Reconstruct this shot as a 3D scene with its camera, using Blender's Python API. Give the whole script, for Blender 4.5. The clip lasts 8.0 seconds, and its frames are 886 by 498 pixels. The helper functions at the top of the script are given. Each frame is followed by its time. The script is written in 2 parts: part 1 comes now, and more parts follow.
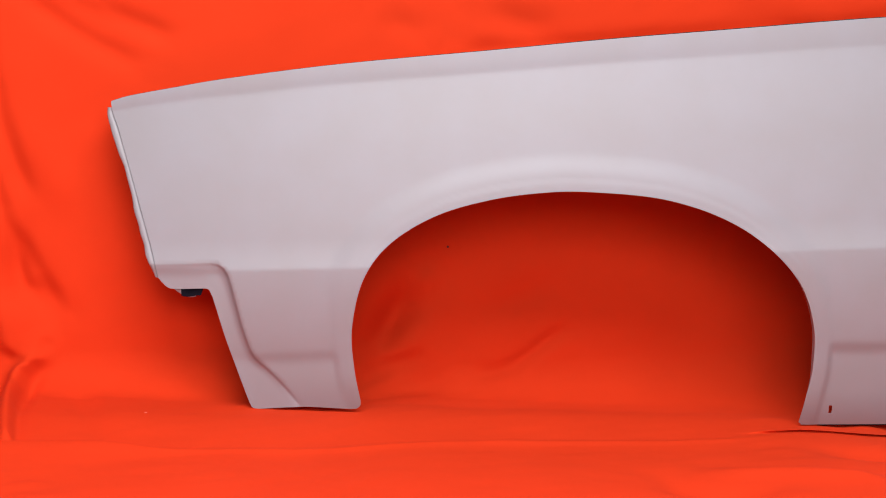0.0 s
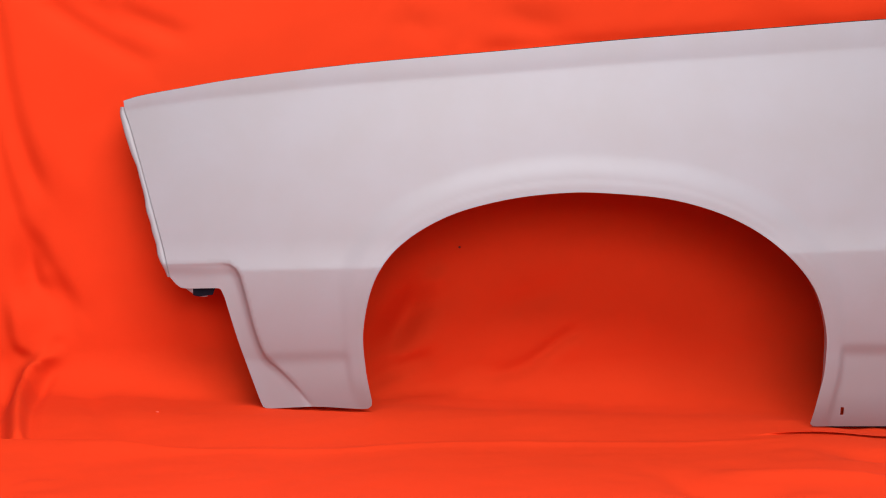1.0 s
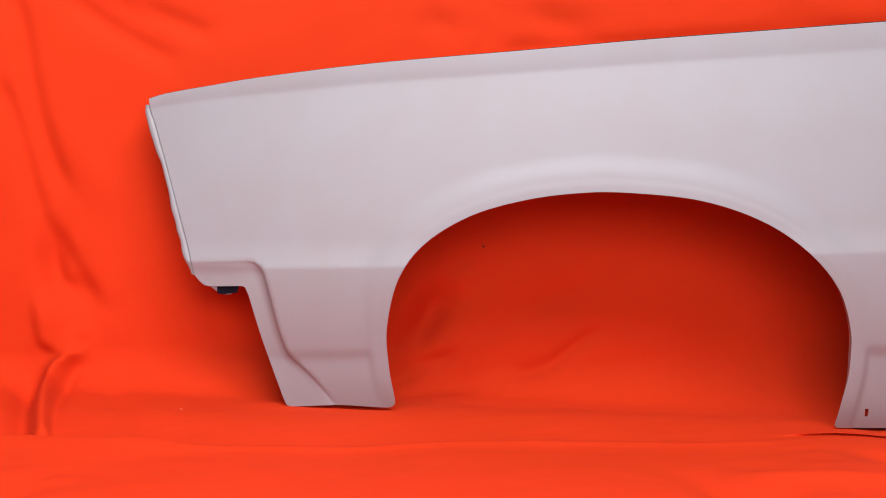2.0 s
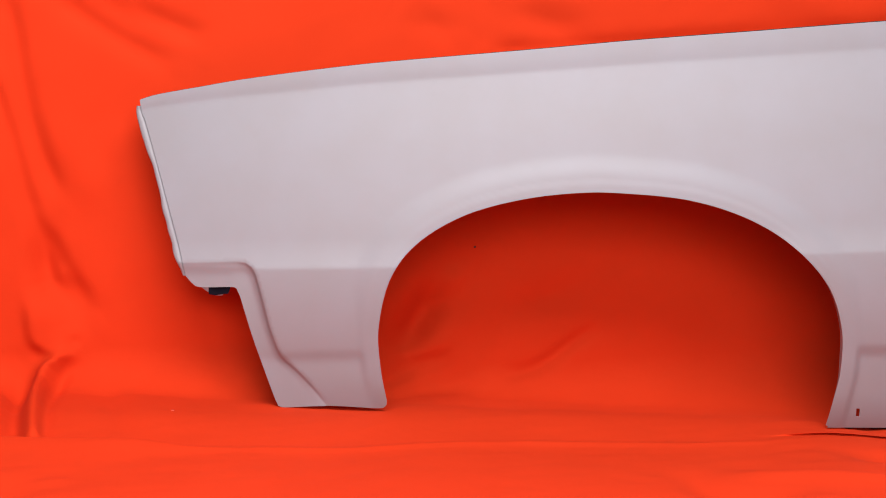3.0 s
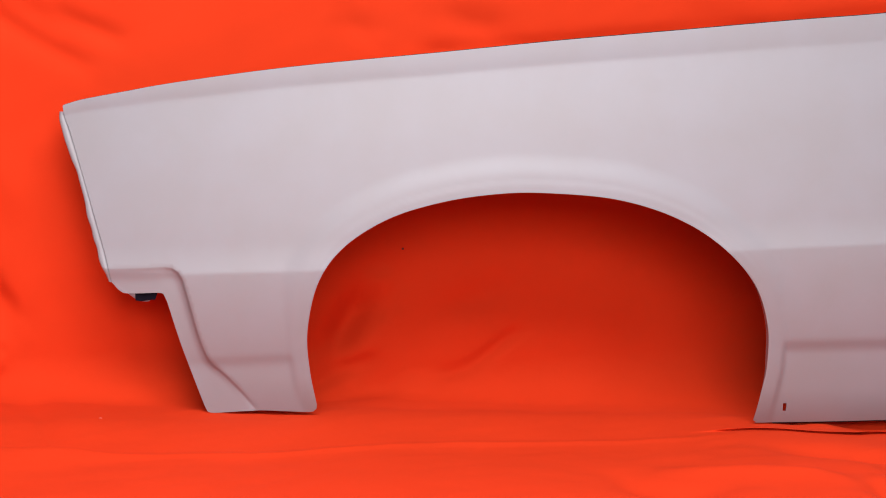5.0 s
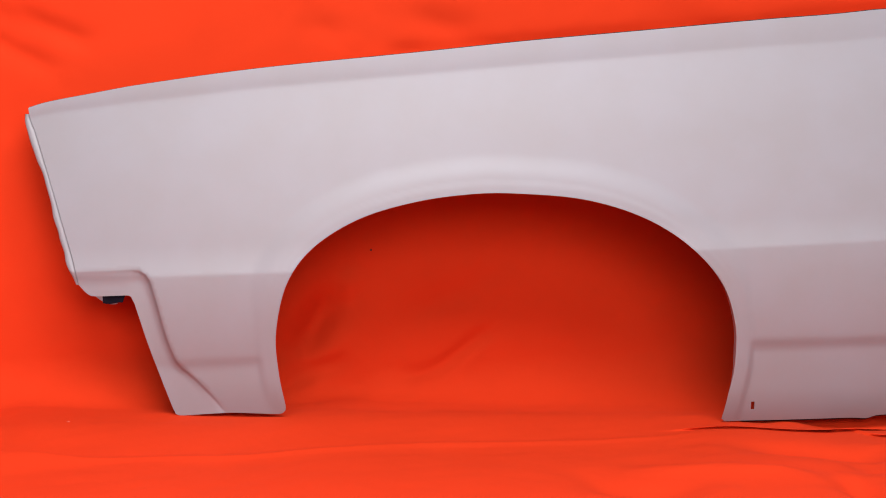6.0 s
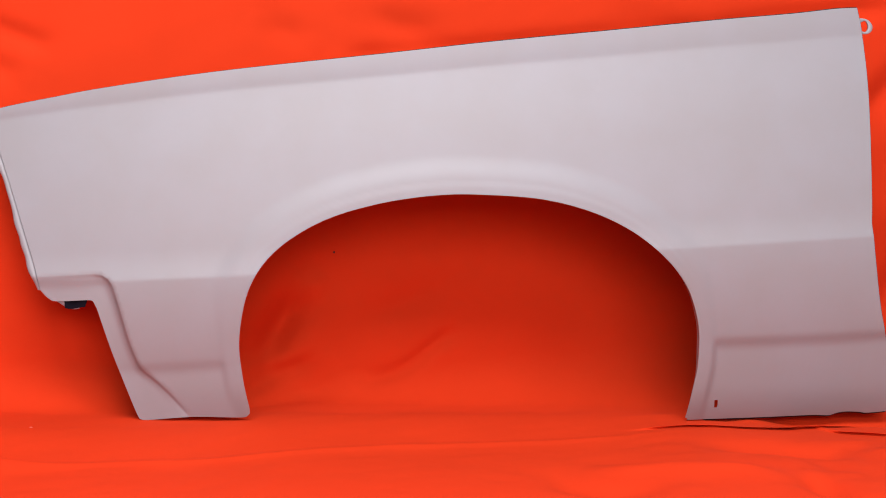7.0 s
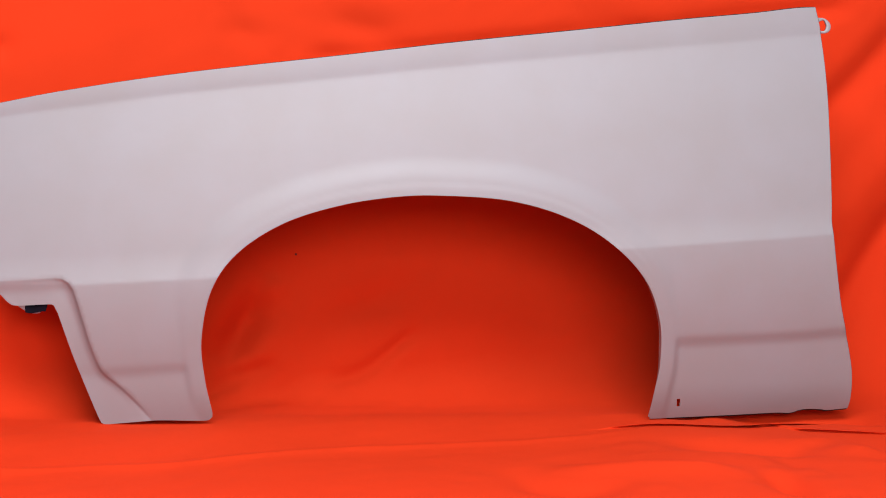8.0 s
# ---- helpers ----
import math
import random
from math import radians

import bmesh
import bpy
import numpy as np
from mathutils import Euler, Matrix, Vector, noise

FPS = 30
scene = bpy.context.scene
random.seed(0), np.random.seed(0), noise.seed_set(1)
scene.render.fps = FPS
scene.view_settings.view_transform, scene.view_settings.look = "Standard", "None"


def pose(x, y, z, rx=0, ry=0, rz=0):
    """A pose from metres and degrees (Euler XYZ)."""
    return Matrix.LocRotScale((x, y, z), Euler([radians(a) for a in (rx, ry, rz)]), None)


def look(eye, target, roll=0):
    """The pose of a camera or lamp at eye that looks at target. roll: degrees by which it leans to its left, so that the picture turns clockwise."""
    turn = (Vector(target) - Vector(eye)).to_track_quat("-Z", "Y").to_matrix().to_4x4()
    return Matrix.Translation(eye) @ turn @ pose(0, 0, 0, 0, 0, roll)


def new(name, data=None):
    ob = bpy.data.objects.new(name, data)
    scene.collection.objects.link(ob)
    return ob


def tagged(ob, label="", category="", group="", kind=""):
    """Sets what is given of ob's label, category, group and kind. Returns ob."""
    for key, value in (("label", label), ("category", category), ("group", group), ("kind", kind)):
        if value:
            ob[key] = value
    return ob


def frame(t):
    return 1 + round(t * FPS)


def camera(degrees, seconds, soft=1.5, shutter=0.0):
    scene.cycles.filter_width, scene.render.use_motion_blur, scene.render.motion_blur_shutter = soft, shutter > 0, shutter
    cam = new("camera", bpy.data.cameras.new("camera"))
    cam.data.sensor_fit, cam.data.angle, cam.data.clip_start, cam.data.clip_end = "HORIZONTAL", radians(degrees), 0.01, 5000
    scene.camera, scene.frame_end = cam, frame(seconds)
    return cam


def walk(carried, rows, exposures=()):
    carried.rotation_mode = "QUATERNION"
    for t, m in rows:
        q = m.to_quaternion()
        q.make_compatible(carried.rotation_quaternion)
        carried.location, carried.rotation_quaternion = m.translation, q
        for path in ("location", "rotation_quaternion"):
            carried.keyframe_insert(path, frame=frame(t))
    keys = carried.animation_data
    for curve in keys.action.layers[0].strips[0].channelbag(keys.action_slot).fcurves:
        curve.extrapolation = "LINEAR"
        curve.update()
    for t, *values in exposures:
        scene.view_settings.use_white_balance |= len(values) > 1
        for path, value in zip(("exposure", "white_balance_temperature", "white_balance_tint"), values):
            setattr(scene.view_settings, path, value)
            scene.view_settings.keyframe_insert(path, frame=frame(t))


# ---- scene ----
# a camera that stands on one spot and pans slowly along the fender
cam = camera(29.3, 8.0, soft=1.0)
EYE = (0.0, -2.85, 0.524)
ROWS = [
    (0.0, 85.096, -2.344, -2.299),
    (0.5, 85.074, -2.393, -2.264),
    (1.0, 85.092, -2.481, -1.890),
    (1.5, 85.000, -2.742, -0.893),
    (1.7, 85.007, -2.728, -0.947),
    (2.8, 85.049, -2.639, -1.301),
    (3.0, 85.056, -2.625, -1.356),
    (3.5, 85.069, -2.560, -1.705),
    (4.0, 85.101, -2.339, -2.373),
    (4.5, 85.183, -2.134, -3.140),
    (4.7, 85.201, -2.053, -3.509),
    (5.8, 85.260, -1.820, -4.575),
    (6.0, 85.279, -1.736, -4.957),
    (6.5, 85.323, -1.551, -5.558),
    (7.0, 85.365, -1.336, -6.242),
    (7.5, 85.417, -1.179, -7.048),
    (8.0, 85.429, -1.015, -7.553),
]
walk(cam, [(t, pose(*EYE, rx, ry, rz)) for t, rx, ry, rz in ROWS], exposures=[(0.0, 0.0), (8.0, 0.0)])

# ---- light ----
world = bpy.data.worlds.new("world")
scene.world = world
world.use_nodes = True
world.node_tree.nodes["Background"].inputs[0].default_value = (0.8, 0.85, 1.0, 1)
world.node_tree.nodes["Background"].inputs[1].default_value = 0.05


def lamp(name, eye, target, wide, long, watts, colour):
    data = bpy.data.lights.new(name, "AREA")
    data.shape, data.size, data.size_y, data.energy, data.color = "RECTANGLE", wide, long, watts, colour
    ob = new(name, data)
    ob.matrix_world = look(eye, target)
    return ob


# two added area lights, front and overhead; neither source is seen
lamp("added_front_light", (0.22, -4.36, 1.55), (0.2, 0.0, 0.5), 3.0, 1.4, 130, (1.0, 0.97, 0.98))
lamp("added_top_light", (0.18, -1.50, 2.55), (0.18, -0.50, 0.0), 2.3, 1.9, 202, (1.0, 0.97, 0.98))


# ---- materials ----
def material(name, colour, rough, metal=0.0):
    m = bpy.data.materials.new(name)
    m.use_nodes = True
    b = m.node_tree.nodes["Principled BSDF"]
    b.inputs["Base Color"].default_value = (*colour, 1)
    b.inputs["Roughness"].default_value = rough
    b.inputs["Metallic"].default_value = metal
    return m


def node(m, kind, **values):
    n = m.node_tree.nodes.new(kind)
    for key, value in values.items():
        n.inputs[key.replace("_", " ")].default_value = value
    return n


def mottle(m, dark, light, scale, detail=4.0, where="Base Color", low=0.35, high=0.65):
    """Drives an input of the surface from soft noise, between two values."""
    links = m.node_tree.links
    place = m.node_tree.nodes.new("ShaderNodeTexCoord")
    n = node(m, "ShaderNodeTexNoise", Scale=scale, Detail=detail, Roughness=0.55)
    links.new(place.outputs["Object"], n.inputs["Vector"])
    ramp = m.node_tree.nodes.new("ShaderNodeValToRGB")
    ramp.color_ramp.elements[0].position, ramp.color_ramp.elements[1].position = low, high
    ramp.color_ramp.elements[0].color = dark if len(dark) == 4 else (*dark, 1)
    ramp.color_ramp.elements[1].color = light if len(light) == 4 else (*light, 1)
    links.new(n.outputs["Fac"], ramp.inputs["Fac"])
    links.new(ramp.outputs["Color"], m.node_tree.nodes["Principled BSDF"].inputs[where])
    return n


def relief(m, parts):
    """Bump from one or more noises: (scale, strength, distance)."""
    links = m.node_tree.links
    place = m.node_tree.nodes.new("ShaderNodeTexCoord")
    last = None
    for scale, strength, distance in parts:
        n = node(m, "ShaderNodeTexNoise", Scale=scale, Detail=3.0)
        links.new(place.outputs["Object"], n.inputs["Vector"])
        b = node(m, "ShaderNodeBump", Strength=strength, Distance=distance)
        links.new(n.outputs["Fac"], b.inputs["Height"])
        if last:
            links.new(last.outputs["Normal"], b.inputs["Normal"])
        last = b
    links.new(last.outputs["Normal"], m.node_tree.nodes["Principled BSDF"].inputs["Normal"])


PRIMER = material("grey_white_primer", (0.263, 0.253, 0.277), 0.48)
mottle(PRIMER, (0.259, 0.247, 0.267), (0.267, 0.259, 0.287), 9.0)
relief(PRIMER, [(420, 0.06, 0.0006), (9, 0.12, 0.002)])
INSIDE = material("black_undercoat", (0.016, 0.014, 0.015), 0.8)
mottle(INSIDE, (0.012, 0.011, 0.012), (0.020, 0.018, 0.019), 14.0)
INSIDE.node_tree.nodes["Principled BSDF"].inputs["Specular IOR Level"].default_value = 0.2
NAVY = material("dark_navy_tape", (0.004, 0.003, 0.008), 0.9)
mottle(NAVY, (0.003, 0.0025, 0.006), (0.006, 0.005, 0.011), 60.0)

NAVY.node_tree.nodes["Principled BSDF"].inputs["Specular IOR Level"].default_value = 0.1

CLOTH = material("red_cotton_cloth", (0.60, 0.0350, 0.0080), 0.85)
mottle(CLOTH, (0.586, 0.0340, 0.0078), (0.614, 0.0360, 0.0083), 5.0)
CLOTH.node_tree.nodes["Principled BSDF"].inputs["Specular IOR Level"].default_value = 0.06
CLOTH.node_tree.nodes["Principled BSDF"].inputs["Sheen Weight"].default_value = 0.03
CLOTH.node_tree.nodes["Principled BSDF"].inputs["Sheen Tint"].default_value = (1.0, 0.25, 0.12, 1)
relief(CLOTH, [(900, 0.12, 0.0008), (45, 0.10, 0.003), (14, 0.22, 0.006)])

# unseen room surfaces; their greys set how much light bounces back
PLASTER = material("grey_plaster", (0.17, 0.17, 0.165), 0.9)
mottle(PLASTER, (0.155, 0.155, 0.15), (0.185, 0.185, 0.18), 3.0)
CONCRETE = material("pale_concrete", (0.36, 0.36, 0.35), 0.7)
mottle(CONCRETE, (0.32, 0.32, 0.31), (0.40, 0.40, 0.39), 4.0, 8.0)
LINT = material("pale_lint", (0.62, 0.10, 0.06), 0.9)
SOOT = material("dark_speck", (0.11, 0.012, 0.010), 0.9)


# ---- shared builders ----
def mesh_of(name, verts, faces, mat, smooth=True):
    me = bpy.data.meshes.new(name)
    me.from_pydata([tuple(map(float, v)) for v in verts], [], [tuple(map(int, f)) for f in faces])
    me.materials.append(mat)
    if smooth:
        me.polygons.foreach_set("use_smooth", [True] * len(me.polygons))
    me.update()
    return me


def part(name, me, parent, label=""):
    ob = new(name, me)
    ob.parent = parent
    return tagged(ob, label)


def box(name, a, b, mat):
    bm = bmesh.new()
    bmesh.ops.create_cube(bm, size=1)
    for v in bm.verts:
        v.co = [(p + q) / 2 + c * (q - p) for p, q, c in zip(a, b, v.co)]
    me = bpy.data.meshes.new(name)
    bm.to_mesh(me)
    bm.free()
    me.materials.append(mat)
    return tagged(new(name, me), kind="structure")


# ---- the closed room ----
X0, X1, Y0, Y1, HIGH = -3.0, 3.6, -4.4, 0.43, 2.6
tagged(box("floor", (X0, Y0, -0.16), (X1, Y1, -0.06), CONCRETE), "grey concrete floor under the red cloth", "floor")
tagged(box("ceiling", (X0 - 0.1, Y0 - 0.1, HIGH), (X1 + 0.1, Y1 + 0.1, HIGH + 0.1), PLASTER), "plain grey ceiling of the room", "ceiling")
tagged(box("wall_north", (X0, Y1, -0.12), (X1, Y1 + 0.1, HIGH), PLASTER), "grey wall behind the red backdrop cloth", "wall")
# unseen wall behind the camera; its wide opening is added for the front light
GAP0, GAP1, SILL, HEAD = -1.45, 1.80, 0.0, 2.30
pieces = [((X0, SILL), (GAP0, HIGH)), ((GAP1, SILL), (X1, HIGH)), ((GAP0, HEAD), (GAP1, HIGH)), ((X0, -0.16), (X1, SILL))]
bm = bmesh.new()
for (ax, az), (bx, bz) in pieces:
    cube = bmesh.ops.create_cube(bm, size=1)["verts"]
    for v in cube:
        v.co = ((ax + bx) / 2 + v.co.x * (bx - ax), Y0 - 0.05 + v.co.y * 0.1, (az + bz) / 2 + v.co.z * (bz - az))
me = bpy.data.meshes.new("wall_south")
bm.to_mesh(me)
bm.free()
me.materials.append(PLASTER)
tagged(new("wall_south", me), "unseen plain grey wall with an added wide opening", "wall", kind="structure")
tagged(box("wall_west", (X0 - 0.1, Y0 - 0.1, -0.12), (X0, Y1 + 0.1, HIGH), PLASTER), "plain grey wall of the room", "wall")
tagged(box("wall_east", (X1, Y0 - 0.1, -0.12), (X1 + 0.1, Y1 + 0.1, HIGH), PLASTER), "plain grey wall of the room", "wall")

def glide(a, b, v):
    """Smooth step of v from 0 at a to 1 at b."""
    u = np.clip((v - a) / (b - a), 0, 1)
    return u * u * (3 - 2 * u)


def curve(points, step=0.004):
    """An even polyline along a Catmull-Rom curve through a few control points."""
    q = np.array(points, float)
    if len(q) == 2:
        fine = np.linspace(q[0], q[1], 200)
    else:
        q = np.vstack([2 * q[0] - q[1], q, 2 * q[-1] - q[-2]])
        u = np.linspace(0, 1, 60, endpoint=False)[:, None]
        runs = []
        for a, b, c, d in zip(q[:-3], q[1:-2], q[2:-1], q[3:]):
            runs.append(0.5 * (2 * b + (c - a) * u + (2 * a - 5 * b + 4 * c - d) * u ** 2 + (3 * b - a - 3 * c + d) * u ** 3))
        fine = np.vstack(runs + [q[-2:-1]])
    long = np.concatenate([[0], np.cumsum(np.hypot(*np.diff(fine, axis=0).T))])
    at = np.linspace(0, long[-1], max(3, int(long[-1] / step) + 1))
    return np.stack([np.interp(at, long, fine[:, 0]), np.interp(at, long, fine[:, 1])], 1)


def away(x, z, line):
    """Distance of each point from a polyline."""
    best = np.full(x.shape, 9.0)
    for (ax, az), (bx, bz) in zip(line[:-1], line[1:]):
        dx, dz = bx - ax, bz - az
        k = np.clip(((x - ax) * dx + (z - az) * dz) / (dx * dx + dz * dz + 1e-12), 0, 1)
        best = np.minimum(best, np.hypot(x - ax - k * dx, z - az - k * dz))
    return best


def inside(x, z, ring):
    odd = np.zeros(x.shape, bool)
    for (ax, az), (bx, bz) in zip(ring, np.roll(ring, -1, 0)):
        if az != bz:
            odd ^= ((az > z) != (bz > z)) & (x < (bx - ax) * (z - az) / (bz - az) + ax)
    return odd


def band_width(x):
    """The height of the band along the top edge."""
    return np.interp(x, [-0.447, -0.22, 0.0, 0.47, 1.04], [0.019, 0.031, 0.035, 0.042, 0.049])


def bulge(x, z):
    """How far the fender's skin stands out towards the room, over its upright middle plane."""
    x, z = np.asarray(x, float), np.asarray(z, float)
    top = np.interp(x, TOP[:, 0], TOP[:, 1])
    mid = np.interp(x, MID[:, 0], MID[:, 1])
    low = np.interp(x, LOW[:, 0], LOW[:, 1])
    v = top - z
    band = band_width(x)
    u = np.clip((v - band) / (top - band - mid), 0, 1)
    upper = 0.024 * (1 - (1 - u) ** 1.7) - 0.0021 * np.clip(v / band, 0, 1) ** 2.2 + 0.0021 * glide(0, 0.35, u)
    upper += 0.0062 * np.clip(1 - (z - mid) / 0.05, 0, 1) ** 2
    w = np.maximum(mid - z, 0)
    w2 = np.maximum(low - z, 0)
    # the step and strip behind the bumper's end
    e = away(x, z, STEP_COARSE) * np.where(inside(x, z, STEP_SIDE), -1, 1)
    ledge = glide(LEDGE_X + 0.03, LEDGE_X - 0.02, x)
    cove = np.clip(1 + (e - 0.0012) / (0.014 + 0.015 * ledge), 0, 1) ** 2.2
    steep = 0.62 + 0.12 * glide(0.4, 0.1, x)
    soft = 0.5 * (mid - z + np.hypot(mid - z, 0.045))    # the belt crease fades out along the wheel opening
    lip = upper - 0.09 * soft - steep * soft ** 2 + 0.06 * w2
    panel = upper - 0.09 * w - steep * w ** 2
    panel += -(0.0032 + 0.0018 * glide(0.0, 0.6, x)) * glide(-0.018, 0.012, low - z) * (1 - 0.6 * (1 - cove)) + ((0.11 - 0.05 * glide(0.5, 0.8, x)) * w2 + 0.25 * w2 ** 2)
    d = away(x, z, ARCH_COARSE)
    side = glide(-0.03, 0.13, mid - z)               # 0 over the wheel, 1 on the two legs
    near = glide(0.066 - 0.030 * side, 0.028 - 0.006 * side, d)
    out = panel + (lip - panel) * near + near * (0.0060 - 0.0032 * side)
    out += (1 - side) * (0.0007 * glide(0.021, 0.015, d) - 0.0004 * glide(0.015, 0.004, d)) - 0.0005 * glide(0.005, 0.0, d)
    # a cove that ends in a crisp crease along the step
    out -= (0.0125 - 0.0040 * ledge - 0.20 * steep * w ** 2) * (1 - cove)
    out -= 0.0012 * (1 - ledge) * np.exp(-((e + 0.0026) / 0.0028) ** 2)
    # the sill and foot tuck under at the bottom
    out -= np.where(x > 0.5, 2.2, 1.2) * np.maximum(0.055 - z, 0) ** 2 * cove
    return out - np.where(x < 0.3, 0.085, 0.05) * (x - 0.3) ** 2 - 0.045 * (z - 0.3)


# ---- the red cloth: one sheet down the wall and out over the floor ----
LIE = -0.010


def tight(x):
    """How much less the cloth is rounded where it turns up behind the wheel opening."""
    return 0.075 * glide(-0.12, 0.08, x) * glide(0.95, 0.65, x)


def begin(x):
    """How far behind the fender the floor starts to bend up; the cloth hangs closer behind the nose."""
    return 0.14 - 0.068 * glide(0.15, -0.35, x) + tight(x)


def bend(x):
    """The radius in which the cloth turns from floor to wall; the cloth hangs a little askew to the fender."""
    return 0.140 + 0.080 * (np.clip(x, -0.7, 1.5) - 0.3) - tight(x)


def on_sheet(x, s, lift=0.0):
    """A place on the unfolded cloth (across, along; along is 0 where the floor starts to bend up) as a place in the room."""
    s, r = np.asarray(s, float), bend(x)
    turn = np.clip(s / r, 0, math.pi / 2)
    y = begin(x) + np.minimum(s, 0) + (r - lift) * np.sin(turn)
    z = LIE + r - (r - lift) * np.cos(turn) + np.maximum(s - r * math.pi / 2, 0)
    return np.stack([x + 0 * s, y, z], -1)


FOLDS, LAPS, TUCKS = [], [], []


def fold(high, wide, *points):
    """A ridge (or, below nought, a valley) of the cloth along a few places of the unfolded sheet."""
    FOLDS.append((points, high, wide, False))


def fold_behind(high, wide, *points):
    """A fold that ends behind the rim which runs across the floor."""
    FOLDS.append((points, high, wide, True))


def lap(high, wide, *points):
    """Cloth that laps over itself: it rises slowly from behind and drops at once towards the room."""
    LAPS.append((points, high, wide))


def tuck(high, wide, *points):
    """A step in the cloth: it stands up along the left of the line and sinks back slowly behind it."""
    TUCKS.append((points, high, wide))


# left cluster, behind the rim across the floor
fold_behind(0.0360, 0.017, (-0.561, 0.124), (-0.586, 0.087), (-0.607, 0.048), (-0.606, -0.046), (-0.574, -0.220), (-0.543, -0.353), (-0.519, -0.462))
fold_behind(-0.0260, 0.026, (-0.608, 0.080), (-0.636, 0.065), (-0.639, 0.003), (-0.599, -0.201), (-0.555, -0.399), (-0.509, -0.605))
fold_behind(-0.0090, 0.013, (-0.558, 0.112), (-0.570, 0.083), (-0.582, 0.033), (-0.572, -0.102), (-0.548, -0.262), (-0.514, -0.411))
tuck(0.0140, 0.014, (-0.657, 0.217), (-0.649, 0.167), (-0.640, 0.122), (-0.622, 0.103), (-0.586, 0.089), (-0.526, 0.081))
fold_behind(-0.0200, 0.026, (-0.629, 0.339), (-0.616, 0.235), (-0.578, 0.201), (-0.520, 0.147))
tuck(0.0050, 0.022, (-0.510, 0.077), (-0.489, 0.040), (-0.446, -0.124), (-0.387, -0.277))
# along the sill
fold(-0.0240, 0.050, (0.878, -0.068), (0.955, -0.076), (1.060, -0.080), (1.239, -0.086))
lap(0.0050, 0.022, (0.603, -0.204), (0.663, -0.206), (0.714, -0.194), (0.754, -0.183), (0.802, -0.179), (0.846, -0.186), (0.893, -0.184), (0.928, -0.180), (0.953, -0.164), (1.002, -0.155), (1.061, -0.135))
lap(0.0050, 0.020, (0.870, -0.186), (0.923, -0.182), (0.965, -0.175), (1.001, -0.160), (1.049, -0.140), (1.092, -0.136), (1.135, -0.132), (1.200, -0.128))
lap(0.0060, 0.024, (0.931, -0.153), (0.973, -0.180), (0.991, -0.202), (1.020, -0.219), (1.066, -0.231), (1.112, -0.243), (1.186, -0.261))
# out over the floor
fold(-0.0140, 0.040, (0.398, -0.507), (0.451, -0.510), (0.494, -0.587), (0.568, -0.626), (0.650, -0.642))
fold(0.0120, 0.036, (0.484, -0.472), (0.586, -0.503), (0.673, -0.519), (0.758, -0.549), (0.806, -0.630))
fold(-0.0170, 0.045, (0.700, -0.336), (0.806, -0.335), (0.933, -0.354), (1.033, -0.395))
fold(-0.0230, 0.030, (0.858, -0.513), (0.845, -0.618), (0.856, -0.690), (0.903, -0.734))
fold(-0.0100, 0.030, (0.901, -0.371), (0.902, -0.448), (0.909, -0.532))
fold(0.0100, 0.040, (0.983, -0.322), (1.023, -0.371), (1.051, -0.463))
fold(-0.0110, 0.045, (-0.562, -0.685), (-0.524, -0.625), (-0.511, -0.576), (-0.471, -0.541))
fold(-0.0050, 0.030, (-0.510, 0.071), (-0.480, -0.013), (-0.430, -0.210), (-0.388, -0.331))
# up the wall
fold(-0.0120, 0.019, (-0.712, 0.755), (-0.686, 0.670), (-0.669, 0.583), (-0.650, 0.506), (-0.618, 0.420), (-0.585, 0.353))
fold(-0.0110, 0.018, (-0.738, 0.598), (-0.701, 0.521), (-0.675, 0.445), (-0.656, 0.377), (-0.635, 0.319), (-0.618, 0.255), (-0.600, 0.191))
fold(-0.0085, 0.017, (-0.639, 0.348), (-0.618, 0.315), (-0.594, 0.272), (-0.564, 0.225), (-0.525, 0.167))
fold(0.0060, 0.034, (-0.640, 0.566), (-0.598, 0.481), (-0.547, 0.406), (-0.486, 0.332))
fold(-0.0120, 0.021, (-0.645, 0.751), (-0.605, 0.723), (-0.566, 0.697), (-0.501, 0.662), (-0.437, 0.635), (-0.387, 0.616))
fold(-0.0100, 0.019, (-0.509, 0.742), (-0.449, 0.710), (-0.390, 0.689), (-0.330, 0.671))
fold(-0.0070, 0.022, (-0.587, 0.758), (-0.523, 0.720), (-0.458, 0.687), (-0.399, 0.663))
fold(-0.0070, 0.022, (-0.005, 0.736), (0.048, 0.702), (0.106, 0.679))
fold(-0.0120, 0.030, (0.159, 0.762), (0.228, 0.730), (0.302, 0.717), (0.382, 0.711))
fold(-0.0100, 0.032, (0.611, 0.785), (0.698, 0.772), (0.785, 0.783), (0.870, 0.798))
# valley added along the fender's top; its tilt stands for the soft shadow there
fold(-0.0120, 0.019, (0.140, 0.660), (0.273, 0.677), (0.494, 0.712), (0.716, 0.753), (0.938, 0.828), (1.104, 0.857), (1.250, 0.880))
# behind the wheel opening
# a crease, deepened to stand for shade beside the left leg
fold(-0.0460, 0.034, (0.112, 0.240), (0.065, 0.188), (0.038, 0.146), (0.008, 0.110), (-0.026, 0.088))
fold(-0.0175, 0.018, (-0.026, 0.078), (0.006, 0.076), (0.048, 0.075), (0.092, 0.088), (0.135, 0.106))
fold(-0.0160, 0.024, (0.006, 0.040), (0.058, 0.038), (0.110, 0.044), (0.180, 0.054))
fold(-0.0100, 0.014, (0.190, 0.072), (0.236, 0.074), (0.275, 0.088), (0.310, 0.114), (0.346, 0.145), (0.370, 0.163), (0.396, 0.180))
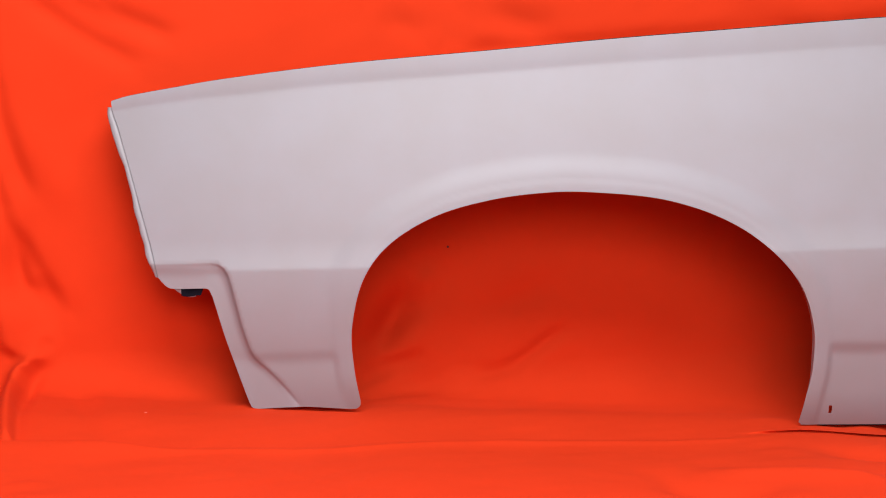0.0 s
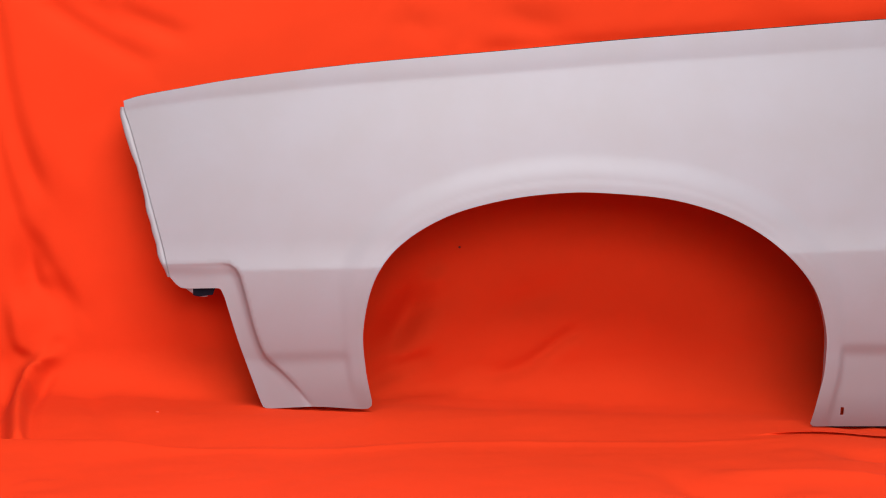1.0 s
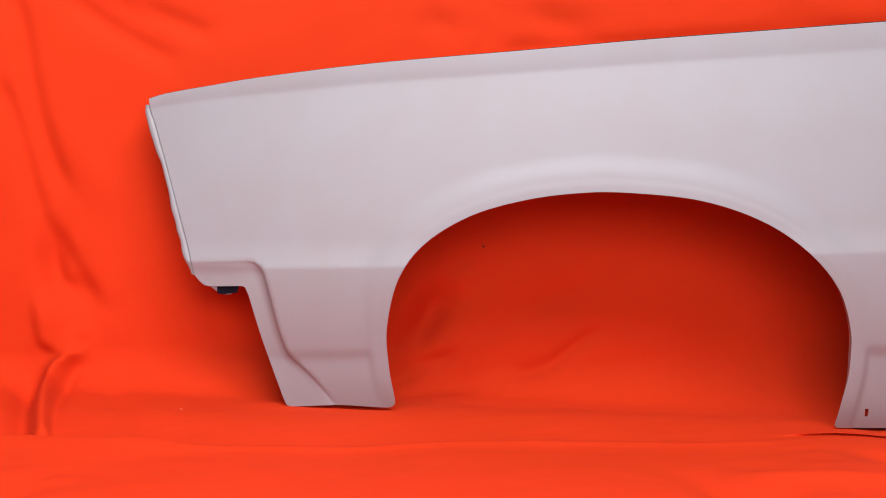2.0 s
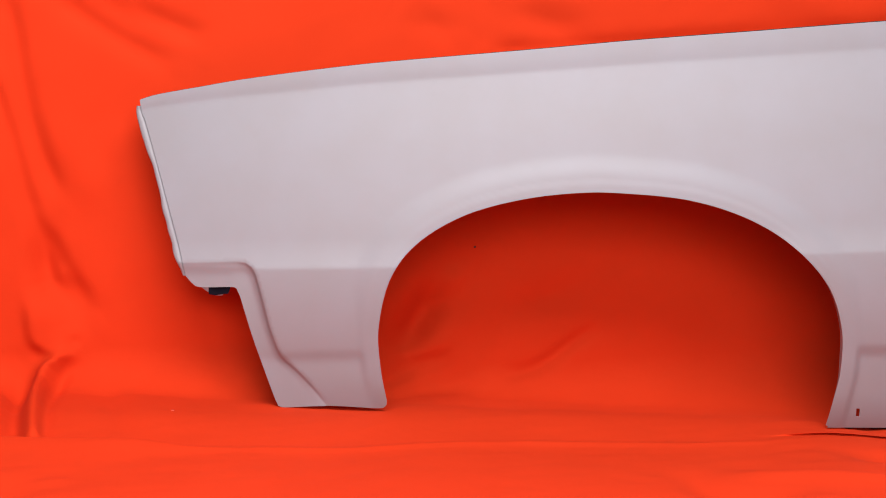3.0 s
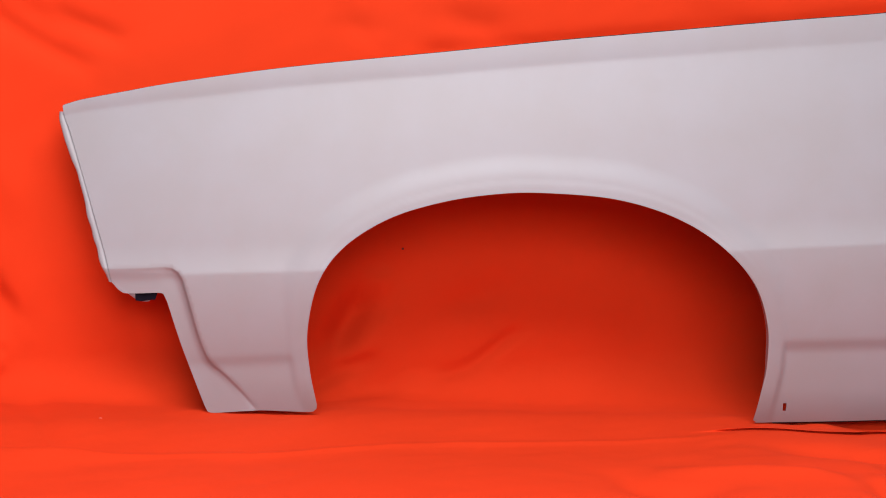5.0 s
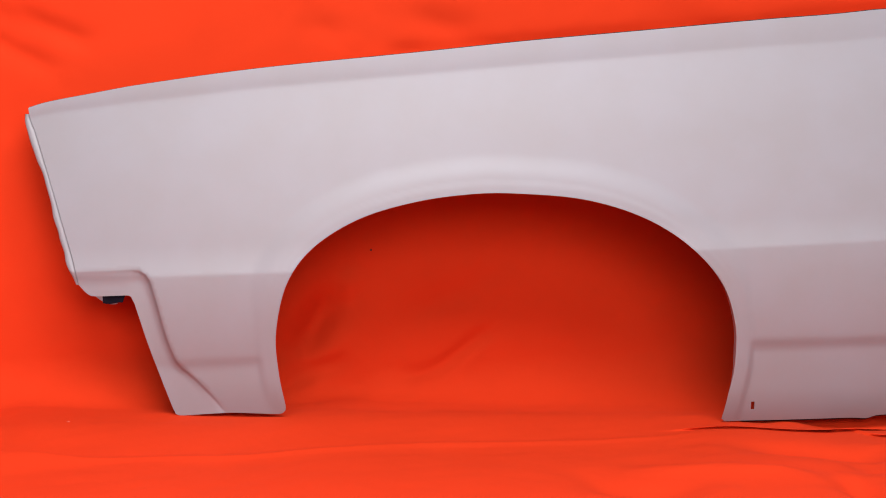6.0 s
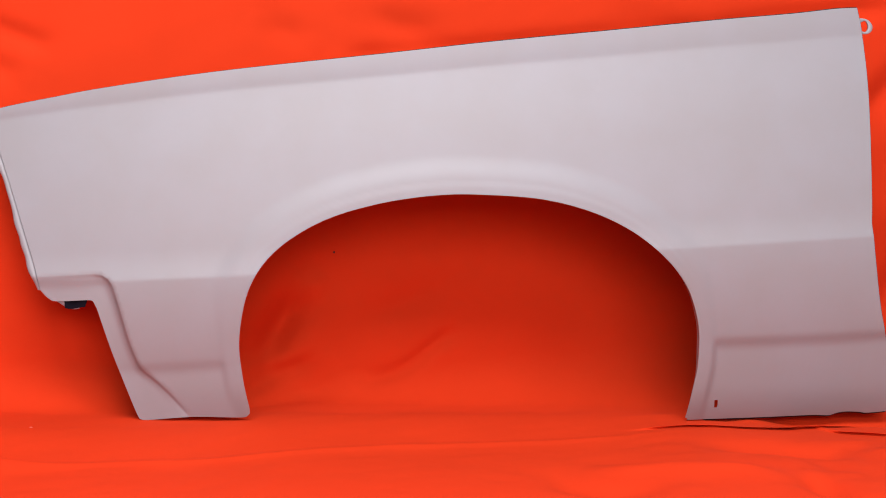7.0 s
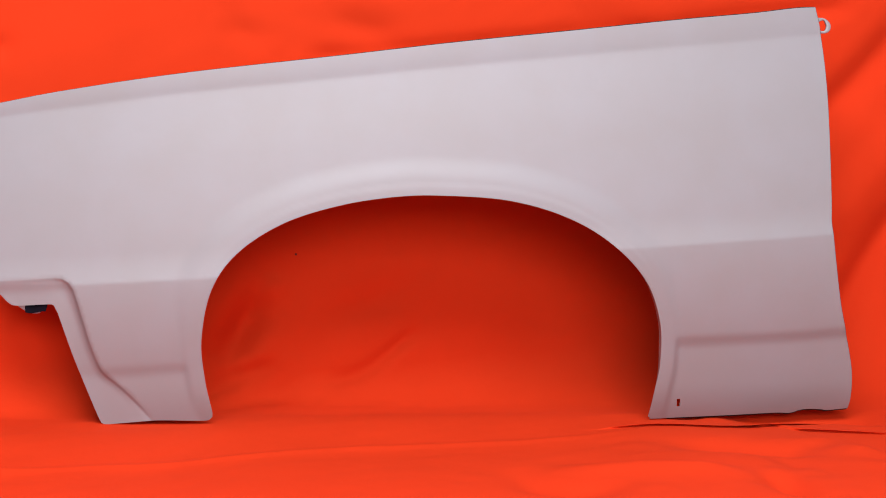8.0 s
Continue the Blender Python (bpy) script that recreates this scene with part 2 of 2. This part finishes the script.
fold(0.0025, 0.020, (0.258, 0.058), (0.305, 0.082), (0.341, 0.114), (0.371, 0.141), (0.392, 0.158))
fold(-0.0080, 0.030, (0.169, 0.165), (0.251, 0.204), (0.335, 0.237), (0.408, 0.259))
# shallow valley added only to shade the back of the floor
fold(-0.0070, 0.060, (-0.080, 0.000), (0.050, -0.035), (0.200, -0.048), (0.400, -0.043), (0.600, -0.040), (0.850, -0.010))
# beside the door edge
fold(-0.0260, 0.036, (1.111, 0.576), (1.190, 0.674), (1.247, 0.733), (1.310, 0.804), (1.385, 0.892))
fold(-0.0290, 0.036, (1.132, 0.183), (1.227, 0.283), (1.274, 0.361), (1.326, 0.442), (1.400, 0.547))
fold(0.0140, 0.045, (1.165, 0.395), (1.233, 0.488), (1.302, 0.581), (1.394, 0.698))
RIDGE = curve([(-1.600, -0.342), (-0.604, -0.342), (-0.384, -0.323), (-0.166, -0.315), (0.036, -0.344), (0.236, -0.298), (0.432, -0.274), (0.556, -0.261), (0.650, -0.247), (0.900, -0.166)], 0.02)


def rise(x, s):
    """How far the cloth stands off its smooth sheet, and how far it slides along it."""
    lift = np.zeros(x.shape)
    ahead = np.interp(x, RIDGE[:, 0], RIDGE[:, 1]) - s
    hidden = glide(-0.008, -0.05, ahead)
    for points, high, wide, ends_there in FOLDS:
        line = curve(points, 0.015)
        d = away(x, s, line)
        ends = np.minimum(np.hypot(x - line[0, 0], s - line[0, 1]), np.hypot(x - line[-1, 0], s - line[-1, 1]))
        long = np.hypot(*np.diff(line, axis=0).T).sum()
        lift += high * np.exp(-(d / wide) ** 2) * glide(0.0, min(4 * wide, 0.12, 0.45 * long), ends * (d < 3 * wide)) * (hidden if ends_there else 1)
    for points, high, wide in TUCKS:
        line = curve(points, 0.003)
        near = np.flatnonzero(away(x, s, line[::8]) < 0.02 + 8 * wide)
        gap = np.hypot(x[near, None] - line[:, 0], s[near, None] - line[:, 1])
        k = np.clip(gap.argmin(1), 1, len(line) - 2)
        run = line[k + 1] - line[k - 1]
        d = gap.min(1) * np.sign(run[:, 0] * (s[near] - line[k, 1]) - run[:, 1] * (x[near] - line[k, 0]))
        share = gap.argmin(1) / (len(line) - 1)
        lift[near] += high * glide(-wide, wide, d) * np.exp(-(np.maximum(d, 0) / (4 * wide)) ** 2) * glide(0, 0.3, share) * glide(1, 0.7, share)
    slide = np.zeros(x.shape)
    for points, high, wide in LAPS:
        line = curve(points, 0.01)
        d = s - np.interp(x, line[:, 0], line[:, 1])
        run = np.clip((x - line[0, 0]) / (line[-1, 0] - line[0, 0]), 0, 1)
        uneven = np.array([noise.noise(Vector((7 * v, wide * 900, 0.4))) for v in np.linspace(0.5, 1.4, 181)])
        much = glide(0, 0.35, run) * glide(1, 0.65, run) * (0.8 + 0.5 * np.interp(x, np.linspace(0.5, 1.4, 181), uneven))
        # over the crest, back underneath, and out again over the floor
        lift += much * np.interp(d, [-0.05, -0.024, -0.012, -0.002, 0.004, 0.5 * wide, wide, 2 * wide], [0, -0.1 * high, -0.2 * high, 0.9 * high, high, 0.7 * high, 0.3 * high, 0])
        slide += much * np.interp(d, [-0.05, -0.012, 0.0, 2 * wide], [0.0, 0.026, -0.006, 0.0])
    # the long edge across the floor: a gentle fall from the fender, a low rim, and a flat front
    fade = glide(0.9, 0.45, x)
    crest = 0.004 + 0.012 * glide(-0.28, -0.42, x)
    lift += fade * (crest * np.exp(-(ahead / np.where(ahead < 0, 0.012, 0.014 + 5 * (crest - 0.004))) ** 2) - 0.022 * glide(-0.20, 0.02, ahead) - 0.003 * glide(0.0, 0.06, ahead))
    # slack
    slack = [noise.fractal(Vector((a * 2.2, b * 2.6, 3.7)), 0.9, 2.1, 3) for a, b in zip(x, s)]
    # fine slanting wrinkles
    fine = [noise.fractal(Vector((5 * (a + b), 16 * (b - 0.6 * a), 8.1)), 1.0, 2.0, 2) for a, b in zip(x, s)]
    lift += 0.0011 * np.array(fine)
    lift += 0.004 * np.array(slack) * glide(-0.1, 0.3, np.hypot(s + 0.1, 0.06))
    return lift, slide


def cloth():
    xs = np.concatenate([np.arange(-1.5, -0.8, 0.012), np.arange(-0.8, 1.35, 0.005), np.arange(1.35, 1.9, 0.012)])
    ss = np.concatenate([np.arange(-1.03, -0.5, 0.008), np.arange(-0.5, -0.31, 0.004), np.arange(-0.31, -0.07, 0.002), np.arange(-0.07, 0.3, 0.004), np.arange(0.3, 1.55, 0.007)])
    x, s = (a.ravel() for a in np.meshgrid(xs, ss))
    lift, slide = rise(x, s)
    verts = on_sheet(x, s + slide, lift)
    n, k = len(xs), len(ss)
    grid = np.arange(n * k).reshape(k, n)
    faces = np.stack([grid[:-1, :-1], grid[:-1, 1:], grid[1:, 1:], grid[1:, :-1]], -1).reshape(-1, 4)
    me = mesh_of("backdrop_cloth", verts, faces, CLOTH)
    return tagged(new("backdrop_cloth", me), "creased bright red cloth hung on wall and spread over floor", "cloth")


cloth()

# ---- the fender ----
# outlines seen square on, in metres across and up
TOP_EDGE = [(-0.445, 0.506), (-0.414, 0.516), (-0.347, 0.531), (-0.252, 0.551), (-0.062, 0.583), (0.202, 0.618), (0.393, 0.644), (0.589, 0.668), (0.790, 0.693), (0.923, 0.708), (1.002, 0.719), (1.042, 0.722)]
DOOR_EDGE = [(1.042, 0.722), (1.054, 0.671), (1.064, 0.567), (1.071, 0.389), (1.073, 0.327), (1.096, 0.208), (1.125, 0.118), (1.138, 0.070), (1.1435, 0.021), (1.1425, 0.0015)]
SILL_EDGE = [(1.1425, 0.0015), (1.104, -0.0015), (1.090, 0.0005), (1.064, 0.0015), (1.048, -0.0005), (1.032, -0.0055), (1.000, -0.0045), (0.914, -0.0072), (0.777, -0.0105), (0.768, -0.010)]
ARCH_EDGE = [(0.762, -0.006), (0.766, 0.043), (0.771, 0.098), (0.764, 0.170), (0.732, 0.245), (0.666, 0.310), (0.587, 0.353), (0.489, 0.379), (0.378, 0.386), (0.297, 0.383), (0.202, 0.367), (0.109, 0.336), (0.034, 0.286), (-0.008, 0.225), (-0.024, 0.141), (-0.018, 0.071), (-0.005, 0.011)]
FOOT_EDGE = [(-0.005, 0.003), (-0.014, -0.004), (-0.048, -0.004), (-0.106, -0.004), (-0.184, -0.011)]
STRIP_EDGE = [(-0.191, -0.008), (-0.200, 0.012), (-0.234, 0.101), (-0.261, 0.183)]
LEDGE_EDGE = [(-0.267, 0.195), (-0.275, 0.197), (-0.326, 0.194), (-0.340, 0.198), (-0.354, 0.212)]
NOSE_EDGE = [(-0.354, 0.212), (-0.363, 0.250), (-0.385, 0.319), (-0.407, 0.387), (-0.432, 0.459), (-0.443, 0.485), (-0.447, 0.504)]
FLANGE_EDGE = [(-0.357, 0.207), (-0.367, 0.228), (-0.382, 0.270), (-0.412, 0.368), (-0.420, 0.394), (-0.436, 0.433), (-0.452, 0.480), (-0.454, 0.494), (-0.446, 0.497)]
MID = np.array([(-0.431, 0.226), (-0.235, 0.231), (-0.017, 0.245), (0.741, 0.302), (0.890, 0.312), (1.073, 0.325)])
LOW = np.array([(-0.185, 0.076), (-0.050, 0.087), (0.808, 0.130), (1.013, 0.137), (1.120, 0.144)])
STEP = [(-0.424, 0.229), (-0.308, 0.237), (-0.260, 0.240), (-0.240, 0.230), (-0.229, 0.201), (-0.219, 0.167), (-0.206, 0.123), (-0.188, 0.082), (-0.162, 0.059), (-0.133, 0.030), (-0.103, -0.006)]
SLOT = np.array([(0.8108, 0.0274), (0.8171, 0.0273), (0.8188, 0.0123), (0.8124, 0.0125)])

TOP = curve(TOP_EDGE, 0.02)
ARCH_COARSE = curve(ARCH_EDGE, 0.012)
STEP_COARSE = curve(STEP, 0.012)
STEP_SIDE = np.vstack([STEP_COARSE, [(STEP_COARSE[-1, 0], -0.5), (-3, -0.5), (-3, STEP_COARSE[0, 1])]])
LEDGE_X = STEP[2][0]


def join(*runs):
    out = [curve(r) for r in runs]
    ring = np.vstack(out)
    keep = np.hypot(*(ring - np.roll(ring, 1, 0)).T) > 0.0012
    return ring[keep]


def sweep(name, rings, mat, closed=False):
    """A strip through rows of places, each row as long as the other."""
    k, n = len(rings), len(rings[0])
    verts = np.vstack(rings)
    grid = np.arange(k * n).reshape(k, n)
    if closed:
        grid = np.hstack([grid, grid[:, :1]])
    faces = np.stack([grid[:-1, :-1], grid[1:, :-1], grid[1:, 1:], grid[:-1, 1:]], -1).reshape(-1, 4)
    return mesh_of(name, verts, faces, mat)


def stand(q, back=0.0):
    """Points of the square-on outline, on the skin or behind it."""
    return np.column_stack([q[:, 0], back - bulge(q[:, 0], q[:, 1]), q[:, 1]])


def inward(line, by):
    """The polyline moved to its left by some metres."""
    run = np.gradient(line, axis=0)
    run /= np.hypot(*run.T)[:, None] + 1e-9
    return line + by * np.column_stack([-run[:, 1], run[:, 0]])


def skin_mesh():
    from mathutils.geometry import delaunay_2d_cdt
    ring = join(TOP_EDGE, DOOR_EDGE, SILL_EDGE, ARCH_EDGE, FOOT_EDGE, STRIP_EDGE, LEDGE_EDGE, NOSE_EDGE)
    step = 0.0045
    gx, gz = (a.ravel() for a in np.meshgrid(np.arange(-0.46, 1.15, step), np.arange(-0.012, 0.73, step)))
    border = np.vstack([ring, ring[:1]])
    keep = inside(gx, gz, ring) & (away(gx, gz, border) > 0.0028) & ~inside(gx, gz, SLOT)
    # finer rows of points along the pressed creases
    at = np.arange(-0.44, 1.14, 0.0035)
    belt = np.column_stack([at, np.interp(at, MID[:, 0], MID[:, 1])])
    shoulder = np.column_stack([at, np.interp(at, TOP[:, 0], TOP[:, 1]) - band_width(at)])
    rows = []
    for line, sides in ((curve(STEP, 0.003), (-0.0045, -0.0022, 0.0, 0.0020)), (belt, (-0.0018, 0.0018)), (shoulder, (-0.0018, 0.0018))):
        keep &= away(gx, gz, line[::4]) > 0.0034 if len(sides) == 2 else away(gx, gz, line[::4]) > 0.0062
        for by in sides:
            q = inward(line, by)
            rows.append(q[inside(q[:, 0], q[:, 1], ring) & (away(q[:, 0], q[:, 1], border) > 0.0025)])
    # where two creases meet, the belt gives way to the step
    near_step = [away(q[:, 0], q[:, 1], curve(STEP, 0.006)) < 0.0062 for q in rows[4:6]]
    rows[4:6] = [q[~near] for q, near in zip(rows[4:6], near_step)]
    pts = np.vstack([ring, SLOT, *rows, np.column_stack([gx[keep], gz[keep]])])
    n = len(ring)
    edges = [(k, (k + 1) % n) for k in range(n)] + [(n + k, n + (k + 1) % 4) for k in range(4)]
    co, _, tris, *_ = delaunay_2d_cdt([Vector(p) for p in pts], edges, [], 0, 1e-6)
    co = np.array([tuple(c) for c in co])
    tris = np.array(tris)
    mid = co[tris].mean(1)
    tris = tris[inside(mid[:, 0], mid[:, 1], ring) & ~inside(mid[:, 0], mid[:, 1], SLOT)]
    a, b, c = (co[tris[:, k]] for k in range(3))
    turn = (b[:, 0] - a[:, 0]) * (c[:, 1] - a[:, 1]) - (b[:, 1] - a[:, 1]) * (c[:, 0] - a[:, 0])
    tris[turn < 0] = tris[turn < 0][:, ::-1]
    front = stand(co)
    rear = front + (0, 0.0022, 0)
    m = len(co)
    faces = [tuple(t) for t in tris] + [tuple(t[::-1] + m) for t in tris]
    # the cut edge, rounded over
    edge = [stand(ring), stand(ring, 0.0022)]
    hole = [stand(SLOT), stand(SLOT, 0.003)]
    verts = np.vstack([front, rear, *edge, *hole])
    base = 2 * m
    for k in range(n):
        j = (k + 1) % n
        faces.append((base + k, base + n + k, base + n + j, base + j))
    base += 2 * n
    for k in range(4):
        j = (k + 1) % 4
        faces.append((base + k, base + j, base + 4 + j, base + 4 + k))
    me = mesh_of("outer_panel", verts, faces, PRIMER)
    me.materials.append(INSIDE)
    for k in range(len(tris), 2 * len(tris)):
        me.polygons[k].material_index = 1
    return me


def fender():
    root = tagged(new("car_fender"), "pale grey primed steel car front fender standing on red cloth", "car fender")
    part("outer_panel", skin_mesh(), root, "smooth pale grey primed sheet metal skin with pressed creases")
    # hem turned in round the wheel opening
    arch = curve(ARCH_EDGE)
    deep = (0.007 + 0.019 * glide(0.03, 0.13, arch[:, 1]) * glide(0.40, 0.22, arch[:, 1]))[:, None] * (0, 1, 0)
    rows = [stand(arch, 0.0012), stand(inward(arch, -0.0012), 0.0022) + 0.25 * deep, stand(inward(arch, -0.003), 0.002) + deep]
    part("wheel_arch_lip", sweep("wheel_arch_lip", rows, PRIMER), root)
    # added unseen flange: top edge turned back to the wall
    top = curve(TOP_EDGE)
    deep = (begin(top[:, 0]) + bend(top[:, 0]) - stand(top)[:, 1] - 0.035)[:, None] * (0, 1, 0)
    # black rim stands past the skin in place of a thin shade line
    rim = (0.0005 + 0.0008 * glide(-0.3, 0.6, top[:, 0]))[:, None] * (0, 1)
    rows = [stand(top - (0, 0.002), 0.0024), stand(top + rim, 0.003), stand(top + rim, 0.006), stand(top - (0, 0.012)) + deep]
    part("top_flange", sweep("top_flange", rows, INSIDE), root, "added black inner flange, its rim drawn as a dark edge line")
    # sill and door flanges stand out too, as dark shade lines
    sill = curve(SILL_EDGE[:-2] + [(0.800, -0.0095)])
    rows = [stand(sill + (0, 0.002), 0.0024), stand(sill - (0, 0.003), 0.004), stand(sill - (0, 0.003), 0.02)]
    part("sill_flange", sweep("sill_flange", rows, INSIDE), root, "added black inner flange, its rim drawn as a dark edge line")
    door = curve(DOOR_EDGE)
    part("door_edge_flange", sweep("door_edge_flange", [stand(door - (0.002, 0), 0.0024), stand(door + (0.0016, 0), 0.003), stand(door + (0.0014, 0), 0.008), stand(door - (0.012, 0), 0.03)], INSIDE), root, "added black inner flange, its rim drawn as a dark edge line")
    # mounting flange along the nose, just behind the skin's edge
    outer, seam = curve(FLANGE_EDGE[:-1]), curve(NOSE_EDGE)
    at = np.linspace(0, 1, 120)
    up = 0.212 + at * (0.4945 - 0.212)
    outer, seam = (np.column_stack([np.interp(up, q[:, 1], q[:, 0]), up]) for q in (outer, seam))
    wobble = np.array([noise.noise(Vector((k * 11.0, 0.3, 0))) for k in at])[:, None] * (0.0026, 0)
    outer = outer + wobble
    base = stand(seam + (0.003, 0))[:, 1]
    rows = []
    for share, back in ((-1.0, 0.006), (-0.12, 0.0056), (0.05, 0.0050), (0.28, 0.0022), (0.85, 0.0038), (1.0, 0.006), (0.95, 0.010)):
        q = seam + (outer - seam) * share
        rows.append(np.column_stack([q[:, 0], base + back, q[:, 1]]))
    part("nose_flange", sweep("nose_flange", rows, PRIMER), root, "narrow raw-edged mounting flange")
    # curled bracket under the ledge with a dark taped opening
    under = curve([(-0.358, 0.230), (-0.350, 0.217), (-0.343, 0.208), (-0.333, 0.199), (-0.321, 0.189), (-0.307, 0.1815), (-0.297, 0.1803), (-0.290, 0.1815)], 0.002)
    deep = float(stand(np.array([(-0.31, 0.196)]))[0, 1])
    over = np.column_stack([np.linspace(-0.340, -0.292, len(under)), np.full(len(under), 0.215)])
    rows = []
    for share, back in ((0.0, 0.014), (0.0, 0.006), (0.04, 0.004), (0.5, 0.005), (1.0, 0.007)):
        q = under + (over - under) * share
        rows.append(np.column_stack([q[:, 0], np.full(len(q), deep + back), q[:, 1]]))
    bracket = part("bumper_bracket", sweep("bumper_bracket", rows, PRIMER), root)
    low_cut = curve([(-0.314, 0.1825), (-0.305, 0.1812), (-0.297, 0.1822), (-0.288, 0.1840), (-0.281, 0.1845)], 0.0012)
    high_cut = np.column_stack([np.linspace(-0.315, -0.277, len(low_cut)), np.full(len(low_cut), 0.197)])
    rag = np.array([noise.noise(Vector((k * 0.7, 5, 0))) for k in range(len(low_cut))])
    rows = [np.column_stack([q[:, 0], np.full(len(q), deep + 0.0028), q[:, 1] + k * 0.002 * rag]) for q, k in ((low_cut, 0.3), (low_cut * 0.5 + high_cut * 0.5, 1), (high_cut, 0))]
    part("dark_tape", sweep("dark_tape", rows, NAVY), bracket, "dark navy taped opening")
    # loop-shaped bolt tab behind the upper door corner
    outer = curve([(1.040, 0.706), (1.049, 0.7045), (1.058, 0.704), (1.066, 0.701), (1.0735, 0.692), (1.072, 0.682), (1.063, 0.677), (1.045, 0.678)], 0.002)
    inner = curve([(1.052, 0.697), (1.056, 0.699), (1.061, 0.6995), (1.0655, 0.691), (1.0640, 0.683), (1.058, 0.6810), (1.053, 0.684)], 0.002)
    at = np.linspace(0, 1, 48)
    outer, inner = (np.column_stack([np.interp(at, np.linspace(0, 1, len(q)), q[:, c]) for c in (0, 1)]) for q in (outer, inner))
    deep = float(stand(np.array([(1.045, 0.69)]))[0, 1]) + 0.006
    rows = []
    for share, back in ((0.0, 0.004), (0.0, 0.0008), (0.12, 0.0), (0.88, 0.0), (1.0, 0.0008), (1.0, 0.004), (0.0, 0.004)):
        q = outer + (inner - outer) * share
        rows.append(np.column_stack([q[:, 0], np.full(len(q), deep + back), q[:, 1]]))
    part("bolt_tab", sweep("bolt_tab", rows, PRIMER), root, "small loop-shaped bolt tab")
    return root


fender()


# ---- specks on the cloth ----
def crumb(x, s, size, mat, label):
    """A flat fleck lying on the cloth."""
    bm = bmesh.new()
    bmesh.ops.create_icosphere(bm, subdivisions=2, radius=1)
    for v in bm.verts:
        v.co = v.co * (1 + 0.35 * noise.noise(v.co * 1.7 + Vector((x, s, 0)))) * size
        v.co.z *= 0.35
    me = bpy.data.meshes.new("lint_speck")
    bm.to_mesh(me)
    bm.free()
    me.materials.append(mat)
    up = float(rise(np.array([x]), np.array([s]))[0][0]) + 0.0005
    here, over, along = (Vector(on_sheet(x + a, s + b, up)) for a, b in ((0, 0), (0.01, 0), (0, 0.01)))
    i, j = (over - here).normalized(), (along - here).normalized()
    ob = new("lint_speck", me)
    ob.matrix_world = Matrix.Translation(here) @ Matrix((i, j, i.cross(j))).transposed().to_4x4()
    return tagged(ob, label, "lint", "specks on the cloth")


crumb(0.145, 0.301, 0.0023, SOOT, "tiny dark speck stuck on the red cloth")
crumb(-0.360, -0.126, 0.0030, LINT, "tiny pale lint speck lying on red cloth")
